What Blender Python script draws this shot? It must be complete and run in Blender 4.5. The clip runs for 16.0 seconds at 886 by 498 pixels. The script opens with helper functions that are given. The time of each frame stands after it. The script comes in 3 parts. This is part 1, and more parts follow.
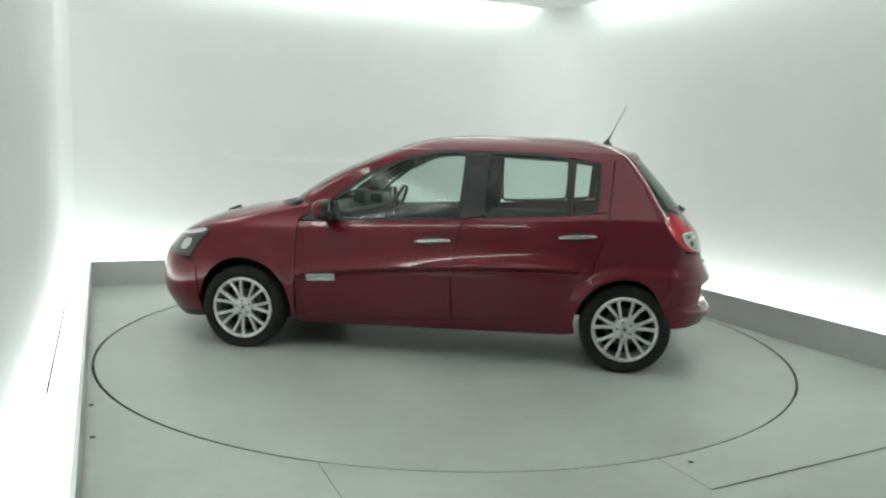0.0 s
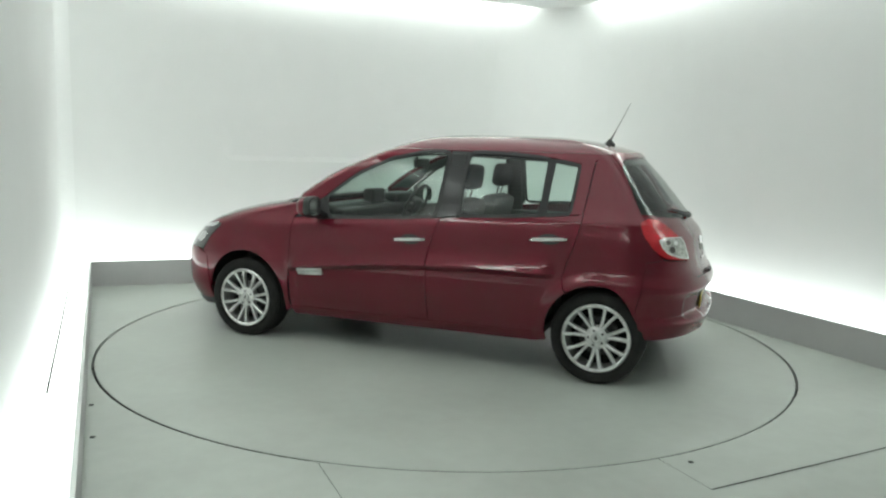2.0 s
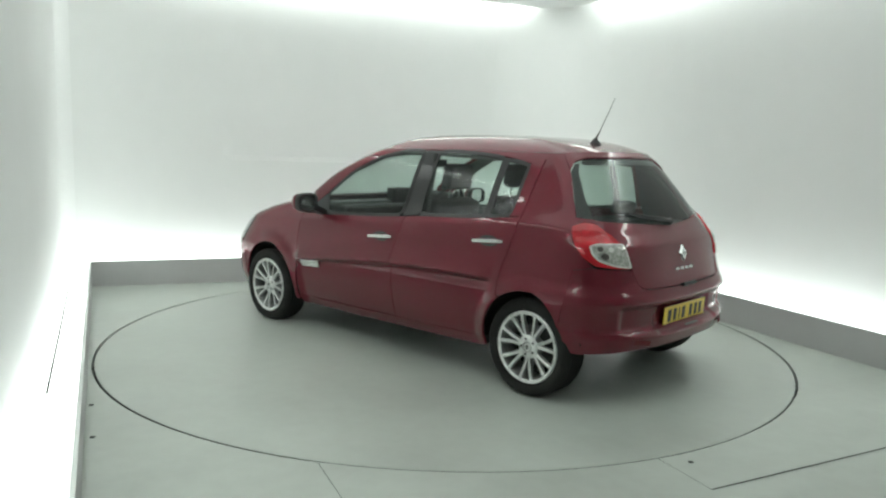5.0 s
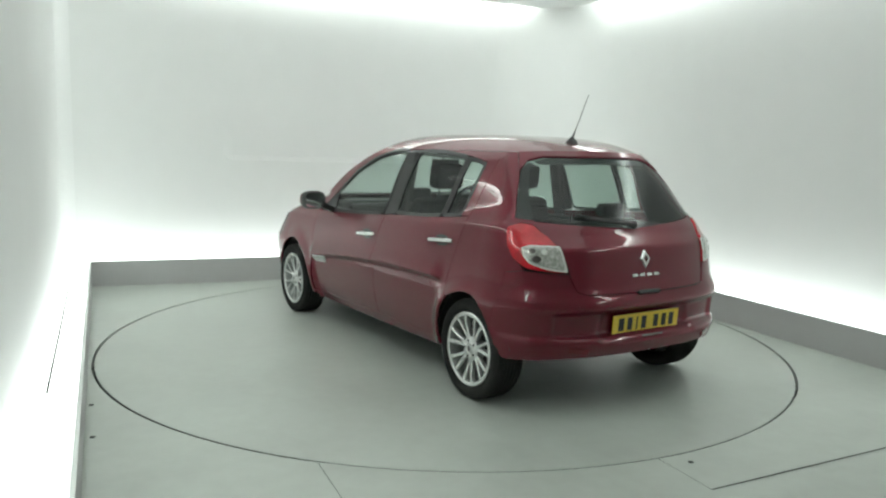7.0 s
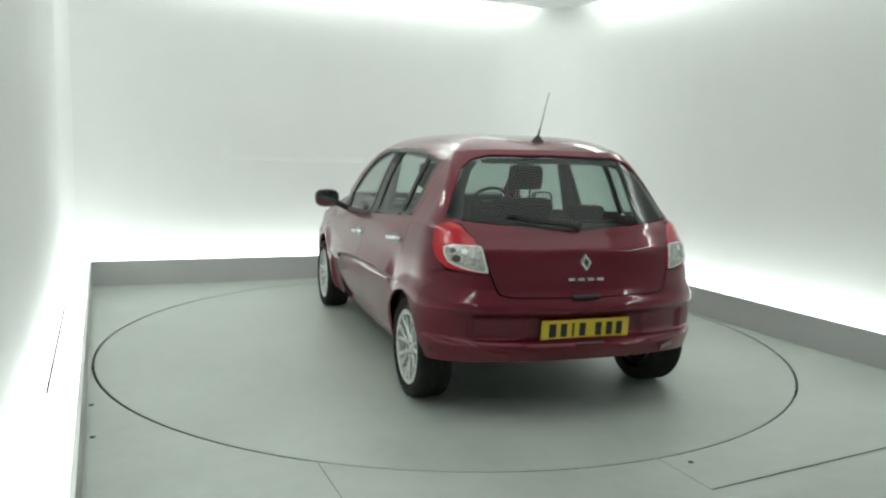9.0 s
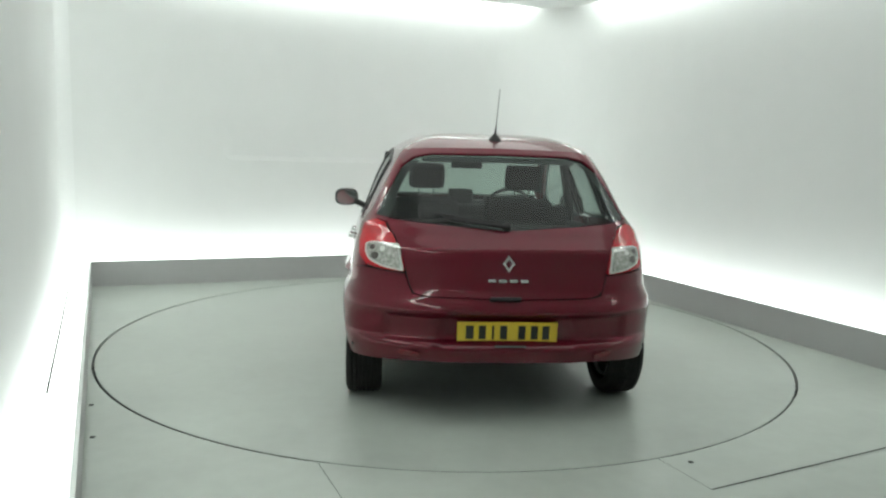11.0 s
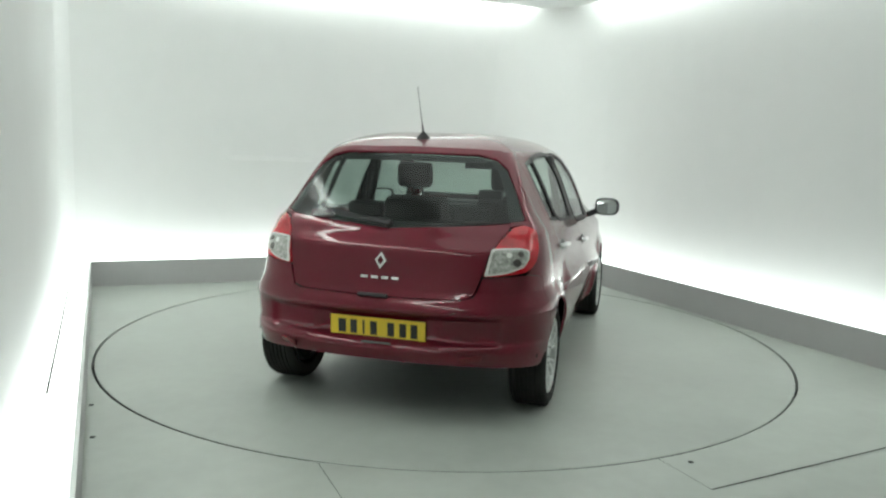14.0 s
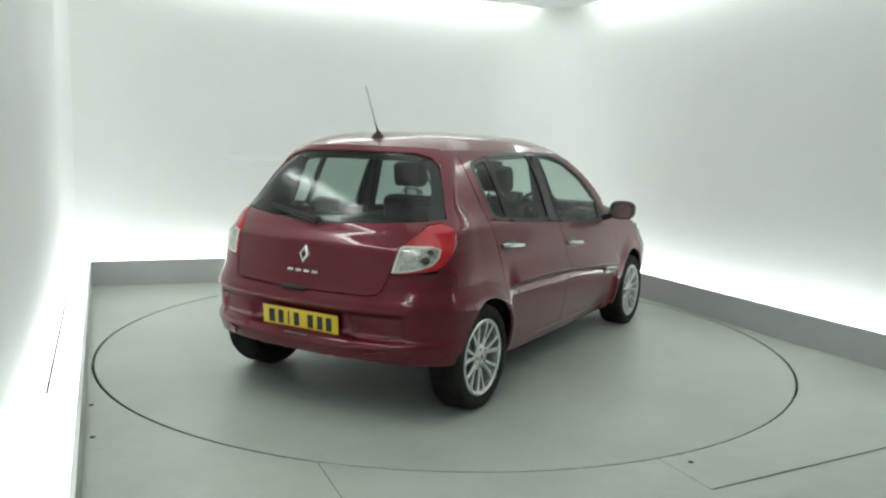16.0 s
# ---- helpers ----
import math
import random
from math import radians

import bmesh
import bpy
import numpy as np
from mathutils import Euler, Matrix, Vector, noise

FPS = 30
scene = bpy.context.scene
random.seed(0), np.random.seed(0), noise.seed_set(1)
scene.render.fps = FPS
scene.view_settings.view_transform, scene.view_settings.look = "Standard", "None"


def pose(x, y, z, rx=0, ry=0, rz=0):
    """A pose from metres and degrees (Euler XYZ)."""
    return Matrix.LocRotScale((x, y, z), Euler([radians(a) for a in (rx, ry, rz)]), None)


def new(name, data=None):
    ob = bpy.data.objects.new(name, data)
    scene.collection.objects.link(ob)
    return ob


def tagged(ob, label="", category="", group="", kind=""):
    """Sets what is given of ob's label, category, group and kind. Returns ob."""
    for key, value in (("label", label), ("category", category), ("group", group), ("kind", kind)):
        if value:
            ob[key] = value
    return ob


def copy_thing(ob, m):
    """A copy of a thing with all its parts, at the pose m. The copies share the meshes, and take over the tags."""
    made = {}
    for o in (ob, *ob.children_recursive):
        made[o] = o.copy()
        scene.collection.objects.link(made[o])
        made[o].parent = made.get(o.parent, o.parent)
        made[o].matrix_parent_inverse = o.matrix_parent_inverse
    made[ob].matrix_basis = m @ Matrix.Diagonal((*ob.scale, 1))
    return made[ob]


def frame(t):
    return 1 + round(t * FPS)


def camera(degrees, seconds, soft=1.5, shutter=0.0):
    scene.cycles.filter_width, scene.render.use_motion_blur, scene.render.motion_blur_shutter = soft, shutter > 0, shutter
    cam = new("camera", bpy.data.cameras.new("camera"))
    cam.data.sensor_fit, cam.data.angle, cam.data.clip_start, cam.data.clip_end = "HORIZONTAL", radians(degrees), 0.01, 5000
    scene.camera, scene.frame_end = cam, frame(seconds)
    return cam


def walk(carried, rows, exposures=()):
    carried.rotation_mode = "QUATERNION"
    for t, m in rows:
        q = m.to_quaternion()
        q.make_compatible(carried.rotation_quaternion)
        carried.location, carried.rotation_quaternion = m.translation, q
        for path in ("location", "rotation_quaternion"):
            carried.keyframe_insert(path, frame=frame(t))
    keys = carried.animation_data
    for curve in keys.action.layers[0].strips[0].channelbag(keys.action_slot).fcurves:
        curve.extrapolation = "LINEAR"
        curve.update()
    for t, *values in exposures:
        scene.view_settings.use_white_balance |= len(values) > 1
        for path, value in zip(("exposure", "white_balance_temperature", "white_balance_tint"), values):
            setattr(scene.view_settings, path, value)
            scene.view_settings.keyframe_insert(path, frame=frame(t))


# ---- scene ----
from mathutils import geometry

EYE = (0.0, -5.592, 1.4186)
cam = camera(60.61, 16.0, soft=2.3)
VIEW = Matrix(((0.99953, -0.03016, 0.00605, EYE[0]), (0.01005, 0.13429, -0.99089, EYE[1]), (0.02907, 0.99048, 0.13453, EYE[2]), (0, 0, 0, 1)))
walk(cam, [(0.0, VIEW), (16.0, VIEW)], exposures=[(0.0, 0.0, 6500, 10), (16.0, 0.0, 6500, 10)])

# ---- world: a closed booth, all light comes from its light boxes and an added ceiling panel ----
world = bpy.data.worlds.new("world")
world.use_nodes = True
world.node_tree.nodes["Background"].inputs[0].default_value = (0.8, 0.85, 0.9, 1)
world.node_tree.nodes["Background"].inputs[1].default_value = 0.05
scene.world = world
GLOW_FLOOR, GLOW_TOP, GLOW_CEIL = 3.25, 12.8, 0.80


# ---- materials ----
def material(name, colour, rough=0.5, metal=0.0, noise_scale=0.0, amount=0.0, bump=0.0, bump_scale=0.0, coat=0.0, rough_amount=0.0):
    m = bpy.data.materials.new(name)
    m.use_nodes = True
    nt = m.node_tree
    b = nt.nodes["Principled BSDF"]
    b.inputs["Base Color"].default_value = (*colour, 1)
    b.inputs["Roughness"].default_value = rough
    b.inputs["Metallic"].default_value = metal
    b.inputs["Coat Weight"].default_value = coat
    b.inputs["Coat Roughness"].default_value = 0.04
    tc = nt.nodes.new("ShaderNodeTexCoord")
    if amount or rough_amount:
        n1 = nt.nodes.new("ShaderNodeTexNoise")
        n1.inputs["Scale"].default_value = noise_scale
        n1.inputs["Detail"].default_value = 6
        n2 = nt.nodes.new("ShaderNodeTexNoise")
        n2.inputs["Scale"].default_value = noise_scale * 9
        n2.inputs["Detail"].default_value = 4
        add = nt.nodes.new("ShaderNodeMath")
        add.operation = "MULTIPLY_ADD"
        add.inputs[1].default_value = 0.35
        nt.links.new(tc.outputs["Object"], n1.inputs["Vector"])
        nt.links.new(tc.outputs["Object"], n2.inputs["Vector"])
        nt.links.new(n2.outputs["Fac"], add.inputs[0])
        nt.links.new(n1.outputs["Fac"], add.inputs[2])
        if amount:
            ramp = nt.nodes.new("ShaderNodeMapRange")
            ramp.inputs[1].default_value, ramp.inputs[2].default_value = 0.35, 1.0
            ramp.inputs[3].default_value, ramp.inputs[4].default_value = 1 - amount, 1 + amount
            mul = nt.nodes.new("ShaderNodeMix")
            mul.data_type, mul.blend_type = "RGBA", "MULTIPLY"
            mul.inputs[0].default_value = 1
            mul.inputs[6].default_value = (*colour, 1)
            nt.links.new(add.outputs[0], ramp.inputs[0])
            nt.links.new(ramp.outputs[0], mul.inputs[7])
            nt.links.new(mul.outputs[2], b.inputs["Base Color"])
        if rough_amount:
            r2 = nt.nodes.new("ShaderNodeMapRange")
            r2.inputs[1].default_value, r2.inputs[2].default_value = 0.35, 1.0
            r2.inputs[3].default_value, r2.inputs[4].default_value = rough - rough_amount, rough + rough_amount
            nt.links.new(add.outputs[0], r2.inputs[0])
            nt.links.new(r2.outputs[0], b.inputs["Roughness"])
    if bump:
        n3 = nt.nodes.new("ShaderNodeTexNoise")
        n3.inputs["Scale"].default_value = bump_scale
        n3.inputs["Detail"].default_value = 3
        bp = nt.nodes.new("ShaderNodeBump")
        bp.inputs["Strength"].default_value = bump
        bp.inputs["Distance"].default_value = 0.002
        nt.links.new(tc.outputs["Object"], n3.inputs["Vector"])
        nt.links.new(n3.outputs["Fac"], bp.inputs["Height"])
        nt.links.new(bp.outputs["Normal"], b.inputs["Normal"])
    return m


def glowing(name, colour, strength):
    m = bpy.data.materials.new(name)
    m.use_nodes = True
    b = m.node_tree.nodes["Principled BSDF"]
    b.inputs["Base Color"].default_value = (0.8, 0.8, 0.8, 1)
    b.inputs["Emission Color"].default_value = (*colour, 1)
    b.inputs["Emission Strength"].default_value = strength
    return m


def glass(name, tint, gloss_rough=0.01):
    """A thin tinted pane: see-through, with a mirror gloss by Fresnel."""
    m = bpy.data.materials.new(name)
    m.use_nodes = True
    nt = m.node_tree
    nt.nodes.remove(nt.nodes["Principled BSDF"])
    out = nt.nodes["Material Output"]
    tr = nt.nodes.new("ShaderNodeBsdfTransparent")
    tr.inputs[0].default_value = (*tint, 1)
    gl = nt.nodes.new("ShaderNodeBsdfGlossy")
    gl.inputs["Roughness"].default_value = gloss_rough
    lw = nt.nodes.new("ShaderNodeLayerWeight")
    pw = nt.nodes.new("ShaderNodeMath")
    pw.operation = "POWER"
    pw.inputs[1].default_value = 5
    ma = nt.nodes.new("ShaderNodeMath")
    ma.operation = "MULTIPLY_ADD"
    ma.inputs[1].default_value, ma.inputs[2].default_value = 0.95, 0.048
    mix = nt.nodes.new("ShaderNodeMixShader")
    nt.links.new(lw.outputs["Facing"], pw.inputs[0])
    nt.links.new(pw.outputs[0], ma.inputs[0])
    nt.links.new(ma.outputs[0], mix.inputs[0])
    nt.links.new(tr.outputs[0], mix.inputs[1])
    nt.links.new(gl.outputs[0], mix.inputs[2])
    nt.links.new(mix.outputs[0], out.inputs[0])
    return m


def paint(name, colour):
    """Metallic car paint: dark red base with fine flake under a clear coat."""
    m = material(name, colour, 0.42, 0.5, 1.2, 0.05, coat=1.0)
    nt = m.node_tree
    b = nt.nodes["Principled BSDF"]
    b.inputs["Specular IOR Level"].default_value = 0.2
    b.inputs["Coat Weight"].default_value = 0.95
    b.inputs["Coat Roughness"].default_value = 0.03
    v = nt.nodes.new("ShaderNodeTexVoronoi")
    v.inputs["Scale"].default_value = 900
    tc = nt.nodes.new("ShaderNodeTexCoord")
    mr = nt.nodes.new("ShaderNodeMapRange")
    mr.inputs[3].default_value, mr.inputs[4].default_value = 0.34, 0.5
    nt.links.new(tc.outputs["Object"], v.inputs["Vector"])
    nt.links.new(v.outputs["Color"], mr.inputs[0])
    nt.links.new(mr.outputs[0], b.inputs["Roughness"])
    return m


WALL = material("white_fabric_wall", (0.80, 0.81, 0.80), 0.85, 0, 0.6, 0.03, 0.15, 6)
FLOOR = material("grey_green_floor_paint", (0.435, 0.471, 0.432), 0.38, 0, 1.3, 0.16, 0.06, 40, rough_amount=0.08)
DISC = material("grey_green_turntable_paint", (0.43, 0.466, 0.428), 0.36, 0, 1.2, 0.16, 0.06, 40, rough_amount=0.10)
KERB = material("grey_kerb_board", (0.50, 0.50, 0.50), 0.6, 0, 1.5, 0.06, 0.1, 30)
LIP = material("white_board_edge", (0.72, 0.75, 0.73), 0.5, 0, 2, 0.05)
SEAM = material("dark_joint", (0.03, 0.035, 0.03), 0.8)
PANEL = glowing("lit_white_diffuser", (0.92, 1.0, 0.955), GLOW_FLOOR)
TOPGLOW = glowing("lit_ceiling_tube", (0.92, 1.0, 0.955), GLOW_TOP)
CEILGLOW = glowing("added_ceiling_glow", (0.92, 1.0, 0.955), GLOW_CEIL)
RED = paint("dark_red_metallic_paint", (0.125, 0.0022, 0.0135))
BLACK = material("black_plastic", (0.012, 0.012, 0.013), 0.45, 0, 20, 0.1, 0.1, 300)
DARK = material("dark_underbody", (0.008, 0.008, 0.008), 0.8)
GLOSSBLACK = material("satin_black_trim", (0.007, 0.007, 0.008), 0.32, 0, 14, 0.2, coat=0.15)
RUBBER = material("tyre_rubber", (0.021, 0.021, 0.020), 0.92, 0, 9, 0.4, 0.3, 120)
RUBBER.node_tree.nodes["Principled BSDF"].inputs["Specular IOR Level"].default_value = 0.25
ALLOY = material("silver_alloy", (0.68, 0.69, 0.68), 0.32, 0.75, 30, 0.3)
ALLOY_IN = material("brake_steel", (0.10, 0.10, 0.10), 0.5, 0.7, 10, 0.2)
CHROME = material("chrome", (0.82, 0.83, 0.83), 0.12, 1.0)
CLOTH = material("charcoal_seat_cloth", (0.022, 0.022, 0.024), 0.9, 0, 5, 0.15)
TRIM = material("grey_cabin_trim", (0.05, 0.052, 0.052), 0.75, 0, 10, 0.1, 0.2, 200)
GLASS = glass("tinted_car_glass", (0.70, 0.79, 0.75), 0.14)
REARGLASS = glass("tinted_rear_glass", (0.45, 0.53, 0.50), 0.13)
LENS_RED = material("red_lamp_lens", (0.50, 0.006, 0.016), 0.16, 0, 11, 0.4, coat=0.6)
LENS_GREY = material("lamp_reflector", (0.50, 0.50, 0.47), 0.22, 0.45, 55, 0.7, coat=1.0)
LENS_BULB = material("lamp_bowl", (0.10, 0.085, 0.08), 0.2, 0.6, 60, 0.4, coat=1.0)
LENS_DARK = material("headlamp_cover", (0.10, 0.10, 0.10), 0.1, 0.6, 9, 0.3, coat=1.0)
REFLECT = material("dull_red_reflector", (0.14, 0.003, 0.01), 0.2, coat=0.5)
LENS_CLEAR = material("clear_lamp_lens", (0.62, 0.62, 0.60), 0.16, 0.1, 14, 0.25, coat=1.0)
YELLOW = material("yellow_plate", (0.78, 0.56, 0.025), 0.3, 0, 6, 0.04, coat=0.6)
BAR = material("black_print", (0.02, 0.02, 0.015), 0.5)
MIRROR = material("mirror_glass", (0.8, 0.82, 0.82), 0.02, 1.0)


# ---- mesh helpers ----
def finish(ob, mat, parent=None, label=""):
    ob.data.materials.append(mat)
    if parent:
        ob.parent = parent
    return tagged(ob, label)


def part(name, bm, mat, parent=None, label="", smooth_shade=False, crease=35):
    me = bpy.data.meshes.new(name)
    bm.normal_update()
    bm.to_mesh(me)
    bm.free()
    if smooth_shade:
        me.shade_smooth()
        me.set_sharp_from_angle(angle=radians(crease))
    return finish(new(name, me), mat, parent, label)


def add_box(bm, lo, hi, m=None, bevel=0.0):
    c = [(a + b) / 2 for a, b in zip(lo, hi)]
    s = [b - a for a, b in zip(lo, hi)]
    r = bmesh.ops.create_cube(bm, size=1, matrix=(m or Matrix()) @ Matrix.Translation(c) @ Matrix.Diagonal((*s, 1)))
    if bevel:
        ed = {e for v in r["verts"] for e in v.link_edges}
        bmesh.ops.bevel(bm, geom=list(ed), offset=bevel, segments=3, affect="EDGES", profile=0.6)


def box(lo, hi, m=None, bevel=0.0):
    bm = bmesh.new()
    add_box(bm, lo, hi, m, bevel)
    return bm


def lathe(profile, n=48, axis="Z"):
    """Turns (radius, height) pairs round an axis; closed rings."""
    bm = bmesh.new()
    rings = []
    for r, h in profile:
        ring = []
        for i in range(n):
            a = 2 * math.pi * i / n
            p = (r * math.cos(a), r * math.sin(a), h)
            if axis == "Y":
                p = (p[0], p[2], p[1])
            ring.append(bm.verts.new(p))
        rings.append(ring)
    for a, b in zip(rings, rings[1:]):
        for i in range(n):
            f = (a[i], a[(i + 1) % n], b[(i + 1) % n], b[i])
            bm.faces.new(f if axis != "Y" else f[::-1])
    return bm


def tube(points, radius, n=8, taper=None):
    """A round bar along points."""
    bm = bmesh.new()
    rings = []
    for i, p in enumerate(points):
        p = Vector(p)
        d = (Vector(points[min(i + 1, len(points) - 1)]) - Vector(points[max(i - 1, 0)])).normalized()
        s = d.cross(Vector((0, 0, 1)) if abs(d.z) < 0.9 else Vector((1, 0, 0))).normalized()
        t = s.cross(d)
        r = radius * (taper[i] if taper else 1)
        rings.append([bm.verts.new(p + r * (s * math.cos(2 * math.pi * k / n) + t * math.sin(2 * math.pi * k / n))) for k in range(n)])
    for a, b in zip(rings, rings[1:]):
        for k in range(n):
            bm.faces.new((a[k], a[(k + 1) % n], b[(k + 1) % n], b[k]))
    bm.faces.new(rings[0][::-1])
    bm.faces.new(rings[-1])
    bmesh.ops.recalc_face_normals(bm, faces=bm.faces)
    return bm


# ---- the booth: a rectangle turned by 24.7 degrees under the turntable ----
TURN = 24.7
ROOM = pose(0, 0, 0, 0, 0, TURN)
LEFT, RIGHT, FRONT, KH = -2.446, 2.471, -7.6, 0.236
SHELF, CEIL, RING = 0.25, 3.02, 2.420


def back(x, off=0.0):
    return 2.627 - 0.041 * x + off


def slab(name, pts, z0, z1, mat, parent=None, label="", kind=""):
    """A prism over a plan outline in the booth's own axes."""
    bm = bmesh.new()
    lo = [bm.verts.new(ROOM @ Vector((x, y, z0))) for x, y in pts]
    hi = [bm.verts.new(ROOM @ Vector((x, y, z1))) for x, y in pts]
    bm.faces.new(lo[::-1])
    bm.faces.new(hi)
    for i in range(len(pts)):
        j = (i + 1) % len(pts)
        bm.faces.new((lo[i], lo[j], hi[j], hi[i]))
    bmesh.ops.recalc_face_normals(bm, faces=bm.faces)
    ob = part(name, bm, mat, parent, label)
    if kind:
        tagged(ob, kind=kind)
    return ob


WL, WR = LEFT - SHELF, RIGHT + 0.30
TOPZ = 3.5


def wall(name, pts, label):
    return tagged(slab(name, pts, -0.1, TOPZ, WALL), label, "wall", kind="structure")


wall("wall_west", [(WL - 0.1, FRONT), (WL, FRONT), (WL, back(WL, 0.3)), (WL - 0.1, back(WL, 0.3))], "smooth white booth wall washed by hidden light")
wall("wall_north", [(WL - 0.1, back(WL, 0.3)), (WR + 0.1, back(WR, 0.3)), (WR + 0.1, back(WR, 0.4)), (WL - 0.1, back(WL, 0.4))], "smooth white booth wall with a faint seam")
wall("wall_east", [(WR, FRONT), (WR + 0.1, FRONT), (WR + 0.1, back(WR, 0.3)), (WR, back(WR, 0.3))], "smooth white booth wall washed by hidden light")
wall("wall_south", [(WL - 0.1, FRONT - 0.1), (WR + 0.1, FRONT - 0.1), (WR + 0.1, FRONT), (WL - 0.1, FRONT)], "plain white booth wall behind the turntable")

def fold_mesh():
    """A shallow swell in the wall cloth: it leans out slowly and turns back in above a sharp line."""
    bm = bmesh.new()
    ends = []
    for x, k in ((-1.19, 0.2), (-1.10, 1.0), (0.9, 1.0), (1.0, 0.2)):
        ends.append([bm.verts.new(ROOM @ Vector((x, back(x, 0.302 - d * k), z))) for d, z in ((0.0, 1.62), (0.012, 1.42), (0.022, 1.26), (0.0, 1.203))])
    for a, b in zip(ends, ends[1:]):
        for j in range(3):
            bm.faces.new((a[j], a[j + 1], b[j + 1], b[j]))
    bm.faces.new(ends[0])
    bm.faces.new(ends[-1])
    bmesh.ops.recalc_face_normals(bm, faces=bm.faces)
    return bm


fold = part("wall_fold", fold_mesh(), WALL)
tagged(fold, "faint raised fold across the white wall", "wall seam", kind="structure")

# floor with a round hole for the turntable
def floor_mesh():
    bm = bmesh.new()
    n = 128
    inner, outer = [], []
    x0, x1, y0, y1 = WL, WR, FRONT, back(WL, 0.3)
    for i in range(n):
        a = 2 * math.pi * i / n
        c, s = math.cos(a), math.sin(a)
        rim = RING + (0.003 if 232 < math.degrees(a) < 306 else 0.008)
        inner.append(bm.verts.new(ROOM @ Vector((rim * c, rim * s, 0))))
        k = min((x1 if c > 0 else x0) / c if abs(c) > 1e-6 else 1e9, (y1 if s > 0 else y0) / s if abs(s) > 1e-6 else 1e9)
        outer.append(bm.verts.new(ROOM @ Vector((k * c, k * s, 0))))
    low = [bm.verts.new(v.co - Vector((0, 0, 0.06))) for v in inner]
    for i in range(n):
        j = (i + 1) % n
        bm.faces.new((inner[i], outer[i], outer[j], inner[j]))
        bm.faces.new((low[i], inner[i], inner[j], low[j]))
    # corners of the rectangle
    for cx, cy in ((x0, y0), (x1, y0), (x1, y1), (x0, y1)):
        a = math.atan2(cy, cx) % (2 * math.pi)
        i = int(a / (2 * math.pi) * n)
        bm.faces.new((outer[i], bm.verts.new(ROOM @ Vector((cx, cy, 0))), outer[(i + 1) % n]))
    bmesh.ops.recalc_face_normals(bm, faces=bm.faces)
    return bm


floor = tagged(part("floor", floor_mesh(), FLOOR), "grey-green painted booth floor with hatch joints", "floor", kind="structure")
pit = tagged(part("pit_floor", lathe([(0.001, -0.06), (RING + 0.02, -0.06)], 96), SEAM), "dark pit under the turntable rim", "pit", kind="structure")


def joint(pts, width=0.006):
    """A thin dark joint line in the floor, standing a hair proud so that it reads."""
    bm = bmesh.new()
    for (xa, ya), (xb, yb) in zip(pts, pts[1:]):
        d = Vector((xb - xa, yb - ya, 0))
        n = Vector((-d.y, d.x, 0)).normalized() * width / 2
        q = [Vector((xa, ya, 0.0015)) + n, Vector((xa, ya, 0.0015)) - n, Vector((xb, yb, 0.0015)) - n, Vector((xb, yb, 0.0015)) + n]
        bm.faces.new([bm.verts.new(ROOM @ p) for p in q])
    bmesh.ops.recalc_face_normals(bm, faces=bm.faces)
    return part("floor_joint", bm, SEAM, floor)


joint([(0.0, -2.42), (0.0, -2.77)], 0.003)
joint([(0.0, -2.77), (2.45, -2.66)], 0.010)
joint([(-1.49, -1.93), (-1.49, -3.6)], 0.003)
for p in ((-2.42, -0.79), (-2.41, -1.27), (0.12, -2.51)):
    b = lathe([(0.001, 0.004), (0.012, 0.003), (0.014, 0.0)], 10)
    bmesh.ops.translate(b, verts=b.verts, vec=ROOM @ Vector((p[0], p[1], 0)))
    part("floor_screw", b, SEAM, floor)

# turntable: a disc that carries the car round
turntable = new("turntable")
tagged(turntable, "round grey-green painted turntable flush with the floor", "turntable")
part("disc", lathe([(0.001, 0.0), (0.6, 0.0), (1.3, 0.0), (RING - 0.012, 0.0), (RING - 0.008, -0.003)], 128), DISC, turntable)
part("rim_band", lathe([(RING - 0.008, -0.003), (RING - 0.008, -0.05), (RING - 0.02, -0.05)], 128), SEAM, turntable, "dark steel edge band")


# kerbs with light boxes behind them
def kerb(name, pts, lip, shelf, split):
    k = tagged(slab(name, pts, 0, KH, KERB), "low grey kerb board with a white top edge", "kerb", kind="structure")
    slab("edge_strip", lip, KH, KH + 0.004, LIP, k)
    for p in shelf:
        slab("lit_panel", p, KH - 0.06, KH - 0.004, PANEL, k, "glowing white diffuser panel")
    if split:
        slab("panel_joint", [(LEFT - .1545, -1.28), (LEFT - .1435, -1.28), (LEFT - .1435, 1.62), (LEFT - .1545, 1.62)], KH - .003, KH + .001, SEAM, k, "dark joint between diffuser panels")
    return k


